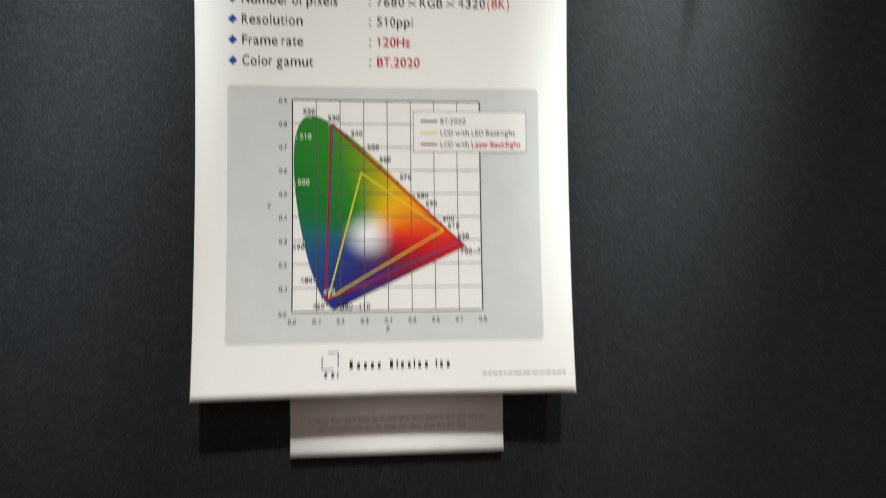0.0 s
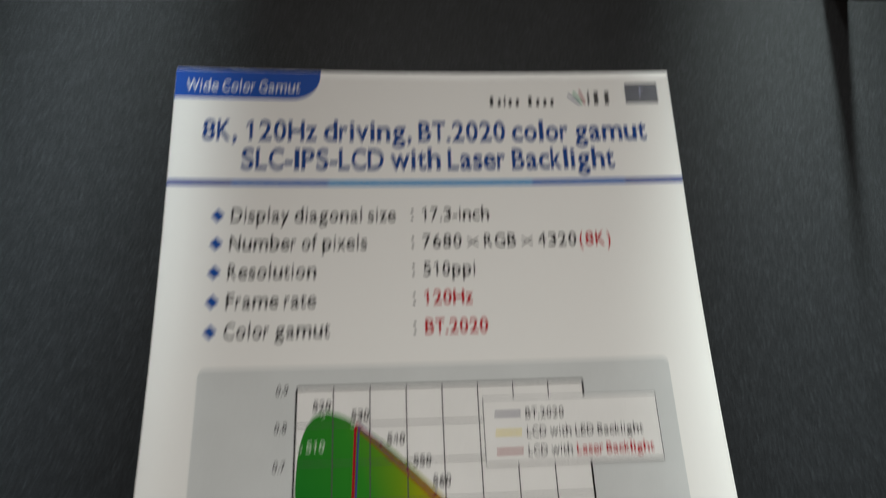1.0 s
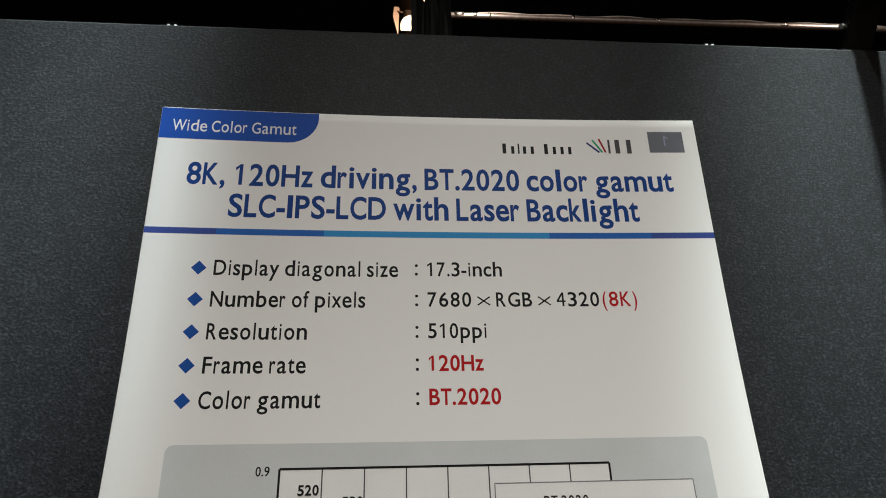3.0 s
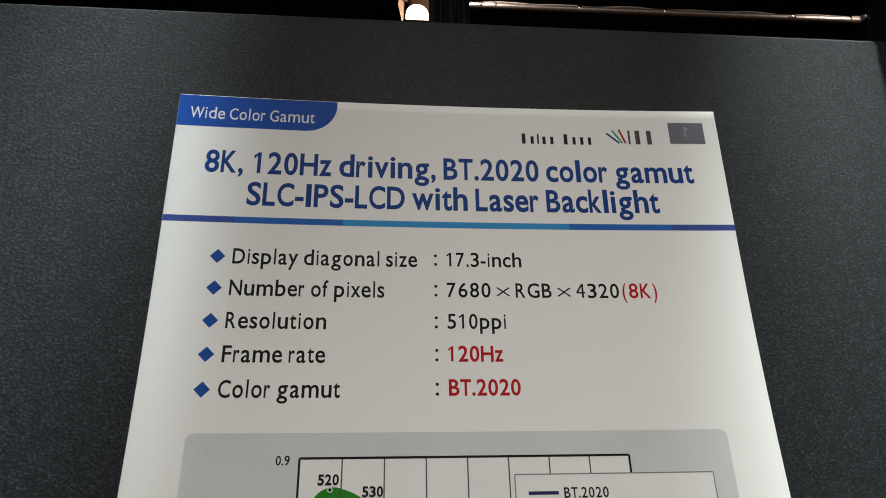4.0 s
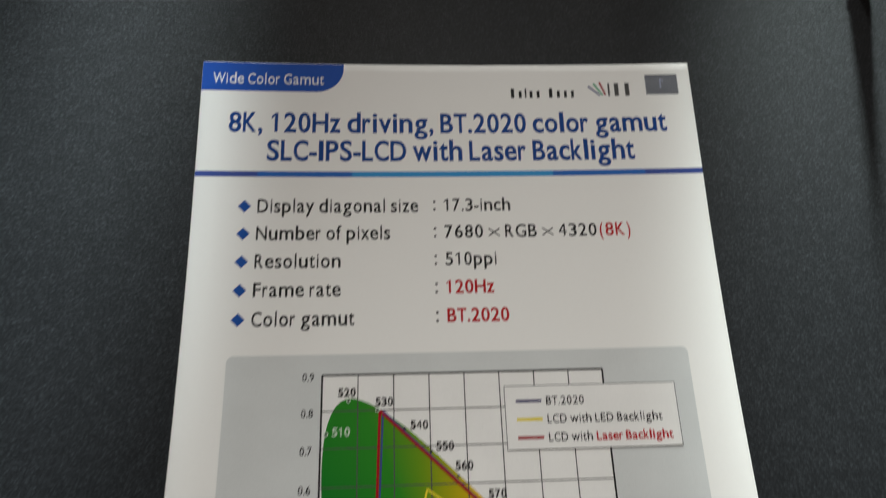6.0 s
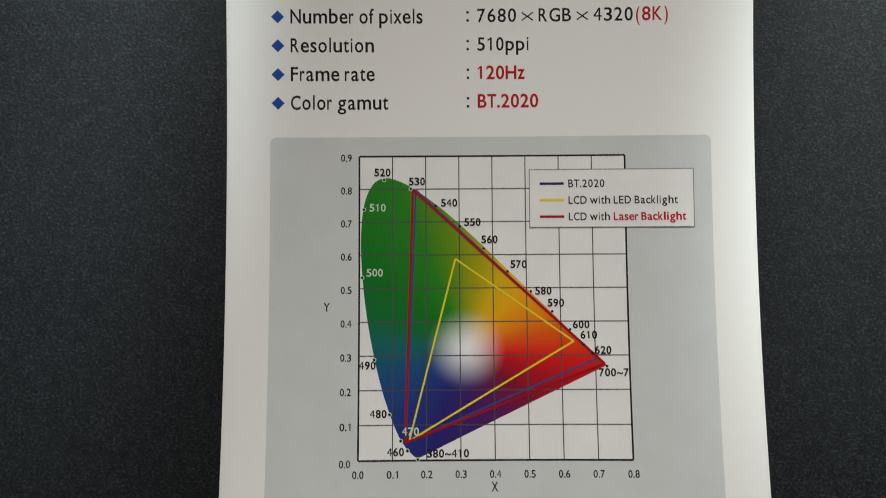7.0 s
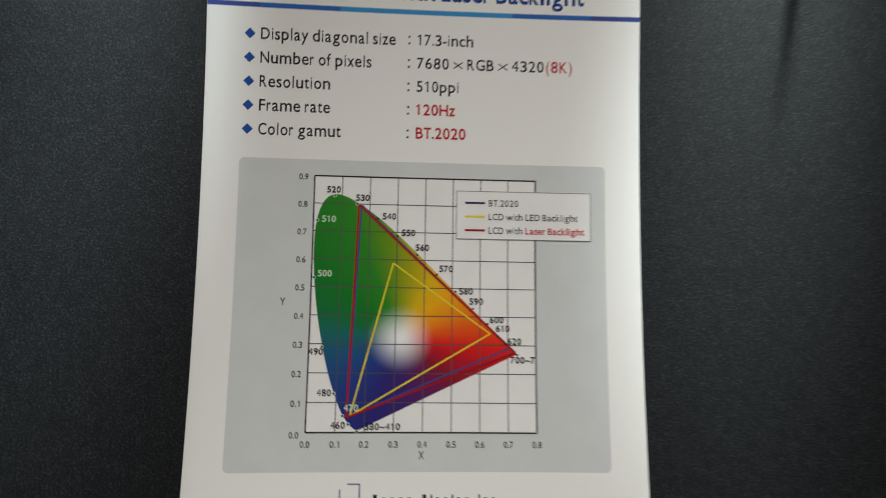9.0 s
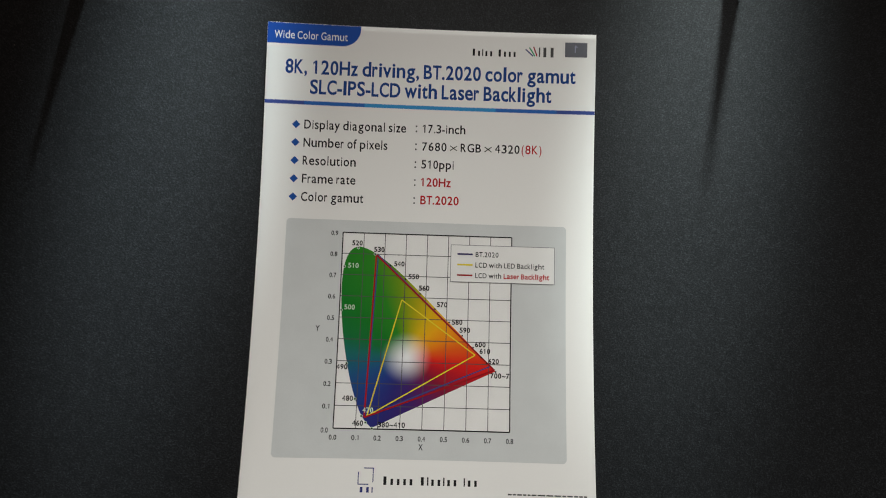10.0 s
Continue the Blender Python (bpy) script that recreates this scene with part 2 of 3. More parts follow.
bm = bmesh.new()
ROWS_UP, THICK = 84, 0.0050
cols = [-HALF] + [-HALF + 0.0006 + (2 * HALF - 0.0012) * k / 27 for k in range(28)] + [HALF]
LAST = len(cols) - 1
front = [[bm.verts.new(on_board(x, TALL * r / ROWS_UP, -0.0004 if k in (0, LAST) else 0.0)) for k, x in enumerate(cols)] for r in range(ROWS_UP + 1)]
back = [[bm.verts.new(on_board(x, TALL * r / ROWS_UP, -THICK)) for x in cols] for r in range(ROWS_UP + 1)]
for r in range(ROWS_UP):
    for k in range(LAST):
        bm.faces.new((front[r][k], front[r + 1][k], front[r + 1][k + 1], front[r][k + 1])).smooth = 0 < k < LAST - 1
        bm.faces.new((back[r][k + 1], back[r + 1][k + 1], back[r + 1][k], back[r][k])).material_index = 1
    bm.faces.new((back[r][0], back[r + 1][0], front[r + 1][0], front[r][0])).material_index = 1
    bm.faces.new((front[r][LAST], front[r + 1][LAST], back[r + 1][LAST], back[r][LAST])).material_index = 1
for r, flip in ((0, False), (ROWS_UP, True)):
    for k in range(LAST):
        loop = [front[r][k], front[r][k + 1], back[r][k + 1], back[r][k]]
        bm.faces.new(list(reversed(loop)) if flip else loop).material_index = 1
poster = part("poster_board", bm, PAPER)
poster.data.materials.append(FOAM)
tagged(poster, "white foam-core poster board bowing off the charcoal wall", "poster")

LAYER = 0.00004
XH, ASC = 0.66, 1.0


def sheet(name, x0, x1, u0, u1, level, mat, parent, round_by=0.0, label="", only=("tl", "tr", "bl", "br")):
    """A printed area, cut along u so that it follows the warp."""
    n = max(1, int(math.ceil((u1 - u0) / 0.004)))
    cuts = sorted({u0 + (u1 - u0) * i / n for i in range(n + 1)} | {u0 + round_by * (1 - math.cos(a * math.pi / 16)) for a in range(9)} | {u1 - round_by * (1 - math.cos(a * math.pi / 16)) for a in range(9)}) if round_by else [u0 + (u1 - u0) * i / n for i in range(n + 1)]
    bm = bmesh.new()
    rows = []
    for u in cuts:
        def inset(end):
            d = (u - u0) if end[0] == "t" else (u1 - u)
            if end not in only or not round_by or d >= round_by:
                return 0.0
            return round_by - math.sqrt(max(0.0, round_by ** 2 - (round_by - d) ** 2))
        a, b = x0 + max(inset("tl"), inset("bl")), x1 - max(inset("tr"), inset("br"))
        across = max(1, int(math.ceil((x1 - x0) / 0.008)))
        rows.append([bm.verts.new(on_board(a + (b - a) * k / across, u, level * LAYER)) for k in range(across + 1)])
    for p, q in zip(rows, rows[1:]):
        for k in range(len(p) - 1):
            bm.faces.new((p[k], q[k], q[k + 1], p[k + 1])).smooth = True
    bmesh.ops.remove_doubles(bm, verts=bm.verts, dist=1e-7)
    return part(name, bm, mat, parent, label)


def stroke_into(bm, a, b, width, level):
    """A straight printed stroke from a to b (x, u), cut so that it follows the warp."""
    (xa, ua), (xb, ub) = a, b
    d = math.hypot(xb - xa, ub - ua)
    nx, nu = -(ub - ua) / d * width / 2, (xb - xa) / d * width / 2
    n = max(1, int(math.ceil(d / 0.006)))
    prev = None
    for i in range(n + 1):
        x, u = xa + (xb - xa) * i / n, ua + (ub - ua) * i / n
        pair = (bm.verts.new(on_board(x + nx, u + nu, level * LAYER)), bm.verts.new(on_board(x - nx, u - nu, level * LAYER)))
        if prev:
            bm.faces.new((prev[0], prev[1], pair[1], pair[0]))
        prev = pair
    return bm


def facing(bm):
    for f in bm.faces:
        f.normal_update()
        if f.normal.y > 0:
            f.normal_flip()
    return bm


ADVANCE = dict(zip("abcdefghijklmnopqrstuvwxyz", (482, 569, 448, 564, 501, 292, 559, 555, 234, 243, 469, 236, 834, 555, 549, 569, 563, 327, 396, 331, 551, 481, 736, 463, 471, 428)))
ADVANCE.update(zip("ABCDEFGHIJKLMNOPQRSTUVWXYZ", (612, 542, 580, 666, 492, 487, 646, 652, 239, 370, 542, 472, 804, 658, 689, 532, 689, 538, 493, 497, 647, 558, 846, 571, 541, 553)))
ADVANCE.update(zip(" .,-()\u00d7~", (212, 207, 207, 307, 284, 284, 596, 596)))
TIGHT = {"\u00d7": -10, "f": 30, "t": 40, "v": 15, "w": 15, "y": 15, "x": 20, "z": 50, "A": 15, "V": 10, "W": 15, "Y": 5, "T": 25, "X": 20, "-": 55, "r": 75, "K": 85, "k": 75, "C": 70, "c": 60, "s": 70, "S": 75, "a": 85, "e": 70, "i": 145, "l": 150, "I": 150}
BOLDER = {"i": 38, "l": 38, "I": 44, "t": 34, "f": 34, "r": 40, "m": 20, " ": -8}
GLYPHS = {}


def glyph(letter, weight):
    """One letter as a flat mesh in capital-heights, its left edge at 0 and its width 1."""
    if (letter, weight) in GLYPHS:
        return GLYPHS[letter, weight]
    if letter == "1":
        s = 0.22 + weight * 6
        verts = [(1 - s * 1.4, 0), (1, 0), (1, 1), (1 - s * 1.2, 1), (1 - s * 1.4, 0.965), (0, 0.83), (0.1, 0.83 - s * 0.42), (1 - s * 1.4, 0.84)]
        faces = [(0, 1, 2, 3, 4, 7), (4, 5, 6, 7)]
    elif letter == "4":
        verts = [(0.60, 0), (0.81, 0), (0.81, 0.31), (0.60, 0.31), (0, 0.31), (1, 0.31), (1, 0.42), (0.81, 0.42), (0.60, 0.42), (0.25, 0.42), (0, 0.42), (0.81, 1), (0.60, 1), (0.60, 0.79)]
        faces = [(0, 1, 2, 3), (4, 3, 2, 5, 6, 7, 8, 9, 10), (8, 7, 11, 12, 13), (10, 9, 13, 12)]
    elif letter == "\u00d7":
        s = 0.075
        verts = [(0, 0.06 + s), (s, 0.06), (1, 0.74 - s), (1 - s, 0.74), (0, 0.74 - s), (s, 0.74), (1, 0.06 + s), (1 - s, 0.06)]
        faces = [(0, 1, 2, 3), (4, 7, 6, 5)]
    else:
        curve = bpy.data.curves.new("letter", "FONT")
        curve.body, curve.size, curve.offset, curve.resolution_u = letter, 1.0, weight, 4
        ob = new("letter", curve)
        bpy.context.view_layer.update()
        me = bpy.data.meshes.new_from_object(ob)
        bpy.data.objects.remove(ob)
        bpy.data.curves.remove(curve)
        verts = [(v.co.x, v.co.y / 0.682) for v in me.vertices]
        faces = [tuple(p.vertices) for p in me.polygons]
        bpy.data.meshes.remove(me)
        lo, hi = min(v[0] for v in verts), max(v[0] for v in verts)
        grown = XH * 1.0

        def lift(y):
            if not letter.islower() or y <= 0:
                return y
            return y * 0.718 / grown if y <= grown else 0.718 + (y - grown) * (1.05 - 0.718) / (ASC - grown)
        verts = [((x - lo) / (hi - lo), lift(y)) for x, y in verts]
    GLYPHS[letter, weight] = (verts, faces)
    return GLYPHS[letter, weight]


def text(name, words, x0, x1, base, cap, level, mat, parent, weight=0.0, lean=0.0, label=""):
    """Printed words from x0 to x1 on the baseline; cap is the height of capitals. All in metres on the board."""
    spans, pen = [], 0.0
    for letter in words:
        adv = ADVANCE.get(letter, 513)
        gap = TIGHT.get(letter, 105 if letter not in ".," else 95)
        if weight > 0.012:
            adv, gap = adv + BOLDER.get(letter, 14), gap * 0.72 - 6
        if letter == "1":
            spans.append((letter, pen + 85, pen + 330))
        elif letter != " ":
            spans.append((letter, pen + gap / 2, pen + adv - gap / 2))
        pen += adv
    lo, hi = spans[0][1], spans[-1][2]
    k = (x1 - x0) / (hi - lo)
    verts, faces = [], []
    for letter, a, b in spans:
        v, f = glyph(letter, weight)
        n = len(verts)
        verts += [on_board(x0 + (a - lo + p[0] * (b - a)) * k + lean * p[1] * cap, base - p[1] * cap, level * LAYER) for p in v]
        faces += [tuple(n + q for q in poly) for poly in f]
    me = bpy.data.meshes.new(name)
    me.from_pydata(verts, [], faces)
    bm = bmesh.new()
    bm.from_mesh(me)
    bpy.data.meshes.remove(me)
    return part(name, facing(bm), mat, parent, label)


# heading
tab = sheet("header_tab", -HALF + 0.0002, -0.0652, 0.0002, 0.0190, 1, TAB_BLUE, poster, 0.0160, "deep blue header tab with one rounded corner", only=("br",))
text("tab_lettering", "Wide Color Gamut", -0.1420, -0.0770, 0.01415, 0.0068, 2, WHITE_INK, tab, 0.004)
text("heading_lettering", "8K, 120Hz driving, BT.2020 color gamut", -0.1313, 0.1305, 0.0454, 0.0122, 1, NAVY, poster, 0.021, label="bold navy heading")
text("heading_lettering", "SLC-IPS-LCD with Laser Backlight", -0.1088, 0.1090, 0.0634, 0.0124, 1, NAVY, poster, 0.021, label="bold navy heading")
for x0, x1, m in ((-0.1483, -0.1135, RULE_VIOLET), (-0.1135, -0.0597, RULE_BLUE), (-0.0597, 0.0587, RULE_LIGHT), (0.0587, 0.1140, RULE_BLUE), (0.1140, 0.1483, RULE_VIOLET)):
    sheet("rule_band", x0, x1, 0.0703, 0.0737, 1, m, poster)


def letter_bars(name, x0, x1, base, cap, shape, mat, level=1):
    """A maker's lettering as plain bars: one a letter, tall (T) or low (l), thin (i), or a gap."""
    widths = {"T": 1.0, "l": 0.86, "i": 0.45, " ": 0.60}
    total = sum(widths[c] for c in shape)
    x = x0
    for c in shape:
        w = widths[c] / total * (x1 - x0)
        if c != " ":
            part(name, facing(stroke_into(bmesh.new(), (x + w / 2, base), (x + w / 2, base - cap * (0.74 if c == "l" else 1.0)), w * 0.40, level)), mat, poster)
        x += w


letter_bars("wordmark_bar", 0.0350, 0.0768, 0.0225, 0.0064, "Tlill Tlll", BLACK)
letter_bars("mark_bar", 0.0958, 0.1120, 0.0218, 0.0088, "iTT", GRID_GREY)
for (a, b, m) in (((0.0846, 0.0150), (0.0915, 0.0212), LOGO_BLUE), ((0.0880, 0.0132), (0.0932, 0.0212), MARK_GREEN), ((0.0918, 0.0124), (0.0950, 0.0212), LINE_RED)):
    part("mark_ray", facing(stroke_into(bmesh.new(), a, b, 0.0011, 1)), m, poster)
seal = sheet("seal_square", 0.1204, 0.1405, 0.0077, 0.0212, 1, SEAL_GREY, poster, label="dark grey square seal")
part("seal_mark", facing(stroke_into(stroke_into(bmesh.new(), (0.1297, 0.0105), (0.1297, 0.0170), 0.0009, 2), (0.1297, 0.0105), (0.1318, 0.0122), 0.0008, 2)), SEAL_MARK, seal)

# five bullet lines
for row, (name_words, end, value, v_end, m) in enumerate((
        ("Display diagonal size", -0.0215, "17.3-inch", 0.0316, BLACK), ("Number of pixels", -0.0378, "7680 \u00d7 RGB \u00d7 4320", 0.0810, BLACK),
        ("Resolution", -0.0655, "510ppi", 0.0219, BLACK), ("Frame rate", -0.0652, "120Hz", 0.0198, RED), ("Color gamut", -0.0576, "BT.2020", 0.0273, RED))):
    base = 0.0953 + 0.01630 * row
    bm = bmesh.new()
    c = (-0.1198, base - 0.0036)
    bm.faces.new([bm.verts.new(on_board(c[0] + dx, c[1] + du, LAYER)) for dx, du in ((-0.0037, 0), (0, 0.0037), (0.0037, 0), (0, -0.0037))])
    part("bullet_diamond", facing(bm), DIAMOND, poster)
    text("bullet_lettering", name_words, -0.1126, end, base, 0.0078, 1, BLACK, poster, 0.012)
    bm = bmesh.new()
    for du in (-0.0012, -0.0058):
        bm.faces.new([bm.verts.new(on_board(-0.0122 + 0.0008 * math.cos(a), base - 0.0003 + du + 0.0008 * math.sin(a), LAYER)) for a in (k * math.pi / 5 for k in range(10))])
    part("colon_dots", facing(bm), BLACK, poster)
    text("value_lettering", value, -0.0067, v_end + 0.0004, base - 0.0005 - 0.0001 * row, 0.0074, 1, m, poster, 0.020 if m == RED else 0.012, label="red value" if m == RED else "")
text("value_lettering", "(8K)", 0.0832, 0.1011, 0.0953 + 0.01630 - 0.0006, 0.0076, 1, RED, poster, 0.012, label="red value in brackets")

# ---- the chart on its grey panel ----
panel = sheet("chart_panel", -0.1242, 0.1244, 0.1763, 0.3790, 1, PANEL_GREY, poster, 0.0035, "pale grey chart panel with rounded corners")
CX, CW, CU, CH = -0.07405, 0.15013, 0.3549, 0.1676


def chart(x, y):
    """Chromaticity x, y to a place on the board."""
    return CX + x / 0.8 * CW, CU - y / 0.9 * CH


sheet("plot_area", CX, CX + CW, CU - CH, CU, 2, CHART_WHITE, panel, label="white plot area")

# the spectral locus, standard observer, by wavelength
LOCUS = {380: (0.1741, 0.0050), 440: (0.1644, 0.0109), 450: (0.1566, 0.0177), 460: (0.1440, 0.0297), 470: (0.1241, 0.0578), 475: (0.1096, 0.0868),
         480: (0.0913, 0.1327), 485: (0.0687, 0.2007), 490: (0.0454, 0.2950), 495: (0.0235, 0.4127), 500: (0.0090, 0.5384), 505: (0.0050, 0.6548),
         510: (0.0139, 0.7502), 515: (0.0389, 0.8120), 520: (0.0743, 0.8338), 525: (0.1142, 0.8262), 530: (0.1547, 0.8059), 540: (0.2296, 0.7543),
         550: (0.3016, 0.6923), 560: (0.3731, 0.6245), 570: (0.4441, 0.5547), 580: (0.5125, 0.4866), 590: (0.5752, 0.4242), 600: (0.6270, 0.3725),
         610: (0.6658, 0.3340), 620: (0.6915, 0.3083), 700: (0.7330, 0.2700)}
keys = list(LOCUS)
ring = []
for i, k in enumerate(keys[:-1]):
    p0, p1, p2, p3 = (Vector(LOCUS[keys[j]]) for j in (max(i - 1, 0), i, i + 1, min(i + 2, len(keys) - 1)))
    for s in range(5):
        t = s / 5
        ring.append(0.5 * ((2 * p1) + (p2 - p0) * t + (2 * p0 - 5 * p1 + 4 * p2 - p3) * t * t + (3 * p1 - p0 - 3 * p2 + p3) * t ** 3))
ring.append(Vector(LOCUS[700]))


def gamut_print():
    """Colours round the white point by angle, fading to white at the middle."""
    m = bpy.data.materials.new("gamut_print")
    m.use_nodes = True
    nt, b = m.node_tree, m.node_tree.nodes["Principled BSDF"]
    link, node = nt.links.new, nt.nodes.new
    b.inputs["Roughness"].default_value = 0.42
    b.inputs["Specular IOR Level"].default_value = 0.12

    def calc(op, a, bb=None, c=None):
        n = node("ShaderNodeMath")
        n.operation = op
        for k, v in enumerate((a, bb, c)):
            if v is None:
                continue
            if isinstance(v, (int, float)):
                n.inputs[k].default_value = v
            else:
                link(v, n.inputs[k])
        return n.outputs[0]

    sep = node("ShaderNodeSeparateXYZ")
    link(node("ShaderNodeTexCoord").outputs["Object"], sep.inputs[0])
    wx, wu = chart(0.318, 0.321)
    dx = calc("SUBTRACT", sep.outputs["X"], wx)
    dz = calc("SUBTRACT", sep.outputs["Z"], TOP - wu)
    turn = calc("FRACT", calc("ADD", calc("DIVIDE", calc("ARCTAN2", dz, dx), 2 * math.pi), 1.0))
    ramp = node("ShaderNodeValToRGB")
    cr = ramp.color_ramp
    stops = ((0, (214, 50, 18)), (10, (218, 84, 14)), (26, (224, 130, 10)), (45, (226, 160, 8)), (64, (206, 168, 8)), (84, (150, 150, 6)), (98, (96, 136, 10)),
             (112, (36, 124, 24)), (140, (8, 110, 28)), (160, (10, 104, 48)), (178, (18, 96, 96)), (200, (24, 74, 122)), (226, (30, 52, 124)), (250, (38, 34, 108)),
             (275, (58, 28, 100)), (300, (90, 22, 82)), (322, (124, 15, 46)), (342, (172, 14, 30)), (354, (208, 24, 20)), (360, (214, 50, 18)))
    cr.elements[0].position, cr.elements[0].color = 0.0, srgb(*stops[0][1])
    cr.elements[1].position, cr.elements[1].color = 1.0, srgb(*stops[-1][1])
    for deg, col in stops[1:-1]:
        cr.elements.new(deg / 360).color = srgb(*col)
    link(turn, ramp.inputs[0])
    r = calc("SQRT", calc("ADD", calc("MULTIPLY", dx, dx), calc("MULTIPLY", dz, dz)))
    fade = node("ShaderNodeMapRange")
    fade.interpolation_type = "SMOOTHSTEP"
    fade.inputs["From Min"].default_value, fade.inputs["From Max"].default_value = 0.0, 0.0235
    link(r, fade.inputs["Value"])
    mix = node("ShaderNodeMix")
    mix.data_type = "RGBA"
    mix.inputs[6].default_value = (0.80, 0.80, 0.80, 1)
    link(calc("POWER", fade.outputs[0], 0.90), mix.inputs[0])
    link(ramp.outputs[0], mix.inputs[7])
    link(mix.outputs[2], b.inputs["Base Color"])
    return m


bm = bmesh.new()
bm.faces.new([bm.verts.new((p.x, p.y, 0)) for p in ring])
for axis, lo, hi, step in ((0, 0.0, 0.75, 0.05), (1, 0.0, 0.85, 0.025)):
    v = lo + step
    while v < hi:
        co, no = [(v, 0, 0), (0, v, 0)][axis], [(1, 0, 0), (0, 1, 0)][axis]
        bmesh.ops.bisect_plane(bm, geom=bm.verts[:] + bm.edges[:] + bm.faces[:], plane_co=co, plane_no=no)
        v += step
for v in bm.verts:
    x, u = chart(v.co.x, v.co.y)
    v.co = on_board(x, u, 3 * LAYER)
part("gamut_shape", facing(bm), gamut_print(), panel, "rainbow horseshoe fading from green to red and blue")

for i in range(1, 8):
    part("grid_line", facing(stroke_into(bmesh.new(), chart(i / 10, 0), chart(i / 10, 0.9), 0.00060, 4)), GRID_GREY, panel)
for i in range(1, 9):
    part("grid_line", facing(stroke_into(bmesh.new(), chart(0, i / 10), chart(0.8, i / 10), 0.00060, 4.4)), GRID_GREY, panel)
edge = bmesh.new()
for a, b in (((0, 0), (0, 0.9)), ((0, 0.9), (0.8, 0.9)), ((0.8, 0.9), (0.8, 0)), ((0.8, 0), (0, 0))):
    stroke_into(edge, chart(*a), chart(*b), 0.0010, 5)
part("plot_frame", facing(edge), BLACK, panel)
for nm, tri, m, w, lv in (("standard_triangle", ((0.170, 0.797), (0.708, 0.292), (0.139, 0.050)), LINE_BLUE, 0.0010, 6),
                          ("led_triangle", ((0.288, 0.588), (0.637, 0.341), (0.149, 0.055)), LINE_YELLOW, 0.0010, 7),
                          ("laser_triangle", ((0.161, 0.798), (0.727, 0.275), (0.137, 0.050)), LINE_RED, 0.0014, 8)):
    bm = bmesh.new()
    for a, b in zip(tri, tri[1:] + tri[:1]):
        stroke_into(bm, chart(*a), chart(*b), w, lv)
    part(nm, facing(bm), m, panel)

for nm, off, m in (("380~410", (0.0165, -0.0027), BLACK), ("460", (-0.0065, 0.0010), BLACK), ("470", (0.0054, -0.0045), PALE_GREEN), ("480", (-0.0062, 0.0000), BLACK),
                   ("490", (-0.0038, 0.0041), BLACK), ("500", (0.0070, -0.0017), PALE_GREEN), ("510", (0.0077, 0.0012), PALE_GREEN), ("520", (-0.0009, -0.0032), BLACK),
                   ("530", (0.0035, -0.0032), BLACK), ("540", (0.0076, -0.0006), BLACK), ("550", (0.0072, -0.0012), BLACK), ("560", (0.0033, -0.0040), BLACK),
                   ("570", (0.0062, -0.0030), BLACK), ("580", (0.0070, -0.0008), BLACK), ("590", (0.0021, -0.0057), BLACK), ("600", (0.0062, -0.0033), BLACK),
                   ("610", (0.0030, -0.0048), BLACK), ("620", (0.0059, -0.0012), BLACK), ("700~7", (0.0037, 0.0038), BLACK)):
    x, u = chart(*LOCUS[int(nm[:3])])
    bm = bmesh.new()
    text_u, u = u, u + {510: 0.0022, 580: -0.0005, 590: -0.0009, 600: -0.0006}.get(int(nm[:3]), 0.0010 if 480 < int(nm[:3]) <= 570 else 0.0004)
    if int(nm[:3]) <= 530:
        halo = bmesh.new()
        halo.faces.new([halo.verts.new(on_board(x + 0.0012 * math.cos(a), u + 0.0012 * math.sin(a), 8.5 * LAYER)) for a in (k * math.pi / 8 for k in range(16))])
        part("dot_ring", facing(halo), PALE_GREEN, panel)
    for rad, lv in ((0.00075, 9),):
        bm.faces.new([bm.verts.new(on_board(x + rad * math.cos(a), u + rad * math.sin(a), lv * LAYER)) for a in (k * math.pi / 8 for k in range(16))])
    part("wavelength_dot", facing(bm), BLACK, panel)
    half = {3: 0.0046, 5: 0.0082, 7: 0.0115}[len(nm)]
    text("wavelength_number", nm, x + off[0] - half, x + off[0] + half, text_u + off[1] + 0.0020, 0.0041, 10, m, panel, 0.016 if m is PALE_GREEN else 0.026)

for i in range(10):
    x, u = chart(0, i / 10)
    text("axis_number", f"0.{i}", -0.0844, -0.0783, u + 0.0036 - 0.0008 * (i > 0), 0.0039, 2, BLACK, panel, 0.016)
for i in range(9):
    x, u = chart(i / 10, 0)
    text("axis_number", f"0.{i}", x - 0.0031, x + 0.0031, CU + 0.0093, 0.0039, 2, BLACK, panel, 0.016)
text("axis_letter", "X", -0.0013, 0.0023, 0.3712, 0.0048, 2, BLACK, panel, 0.014)
text("axis_letter", "Y", -0.0940, -0.0903, 0.2744, 0.0048, 2, BLACK, panel, 0.014)

legend = sheet("legend_box", 0.0221, 0.1142, 0.1953, 0.2280, 11, CHART_WHITE, panel, label="white legend box with a grey edge")
bm = bmesh.new()
for a, b in (((0.0221, 0.1953), (0.1142, 0.1953)), ((0.1142, 0.1953), (0.1142, 0.2280)), ((0.1142, 0.2280), (0.0221, 0.2280)), ((0.0221, 0.2280), (0.0221, 0.1953))):
    stroke_into(bm, a, b, 0.0005, 12)
part("legend_edge", facing(bm), BOX_GREY, panel)
for u, m, words, x1 in ((0.2033, LEGEND_BLUE, "BT.2020", 0.0644), (0.2127, LINE_YELLOW, "LCD with LED Backlight", 0.1052), (0.2220, LINE_RED, "LCD with", 0.0672)):
    part("legend_stroke", facing(stroke_into(bmesh.new(), (0.0279, u), (0.0416, u), 0.0015, 12)), m, panel)
    text("legend_lettering", words, 0.0441, x1, u + 0.0021, 0.0043, 14, BLACK, panel, 0.012)
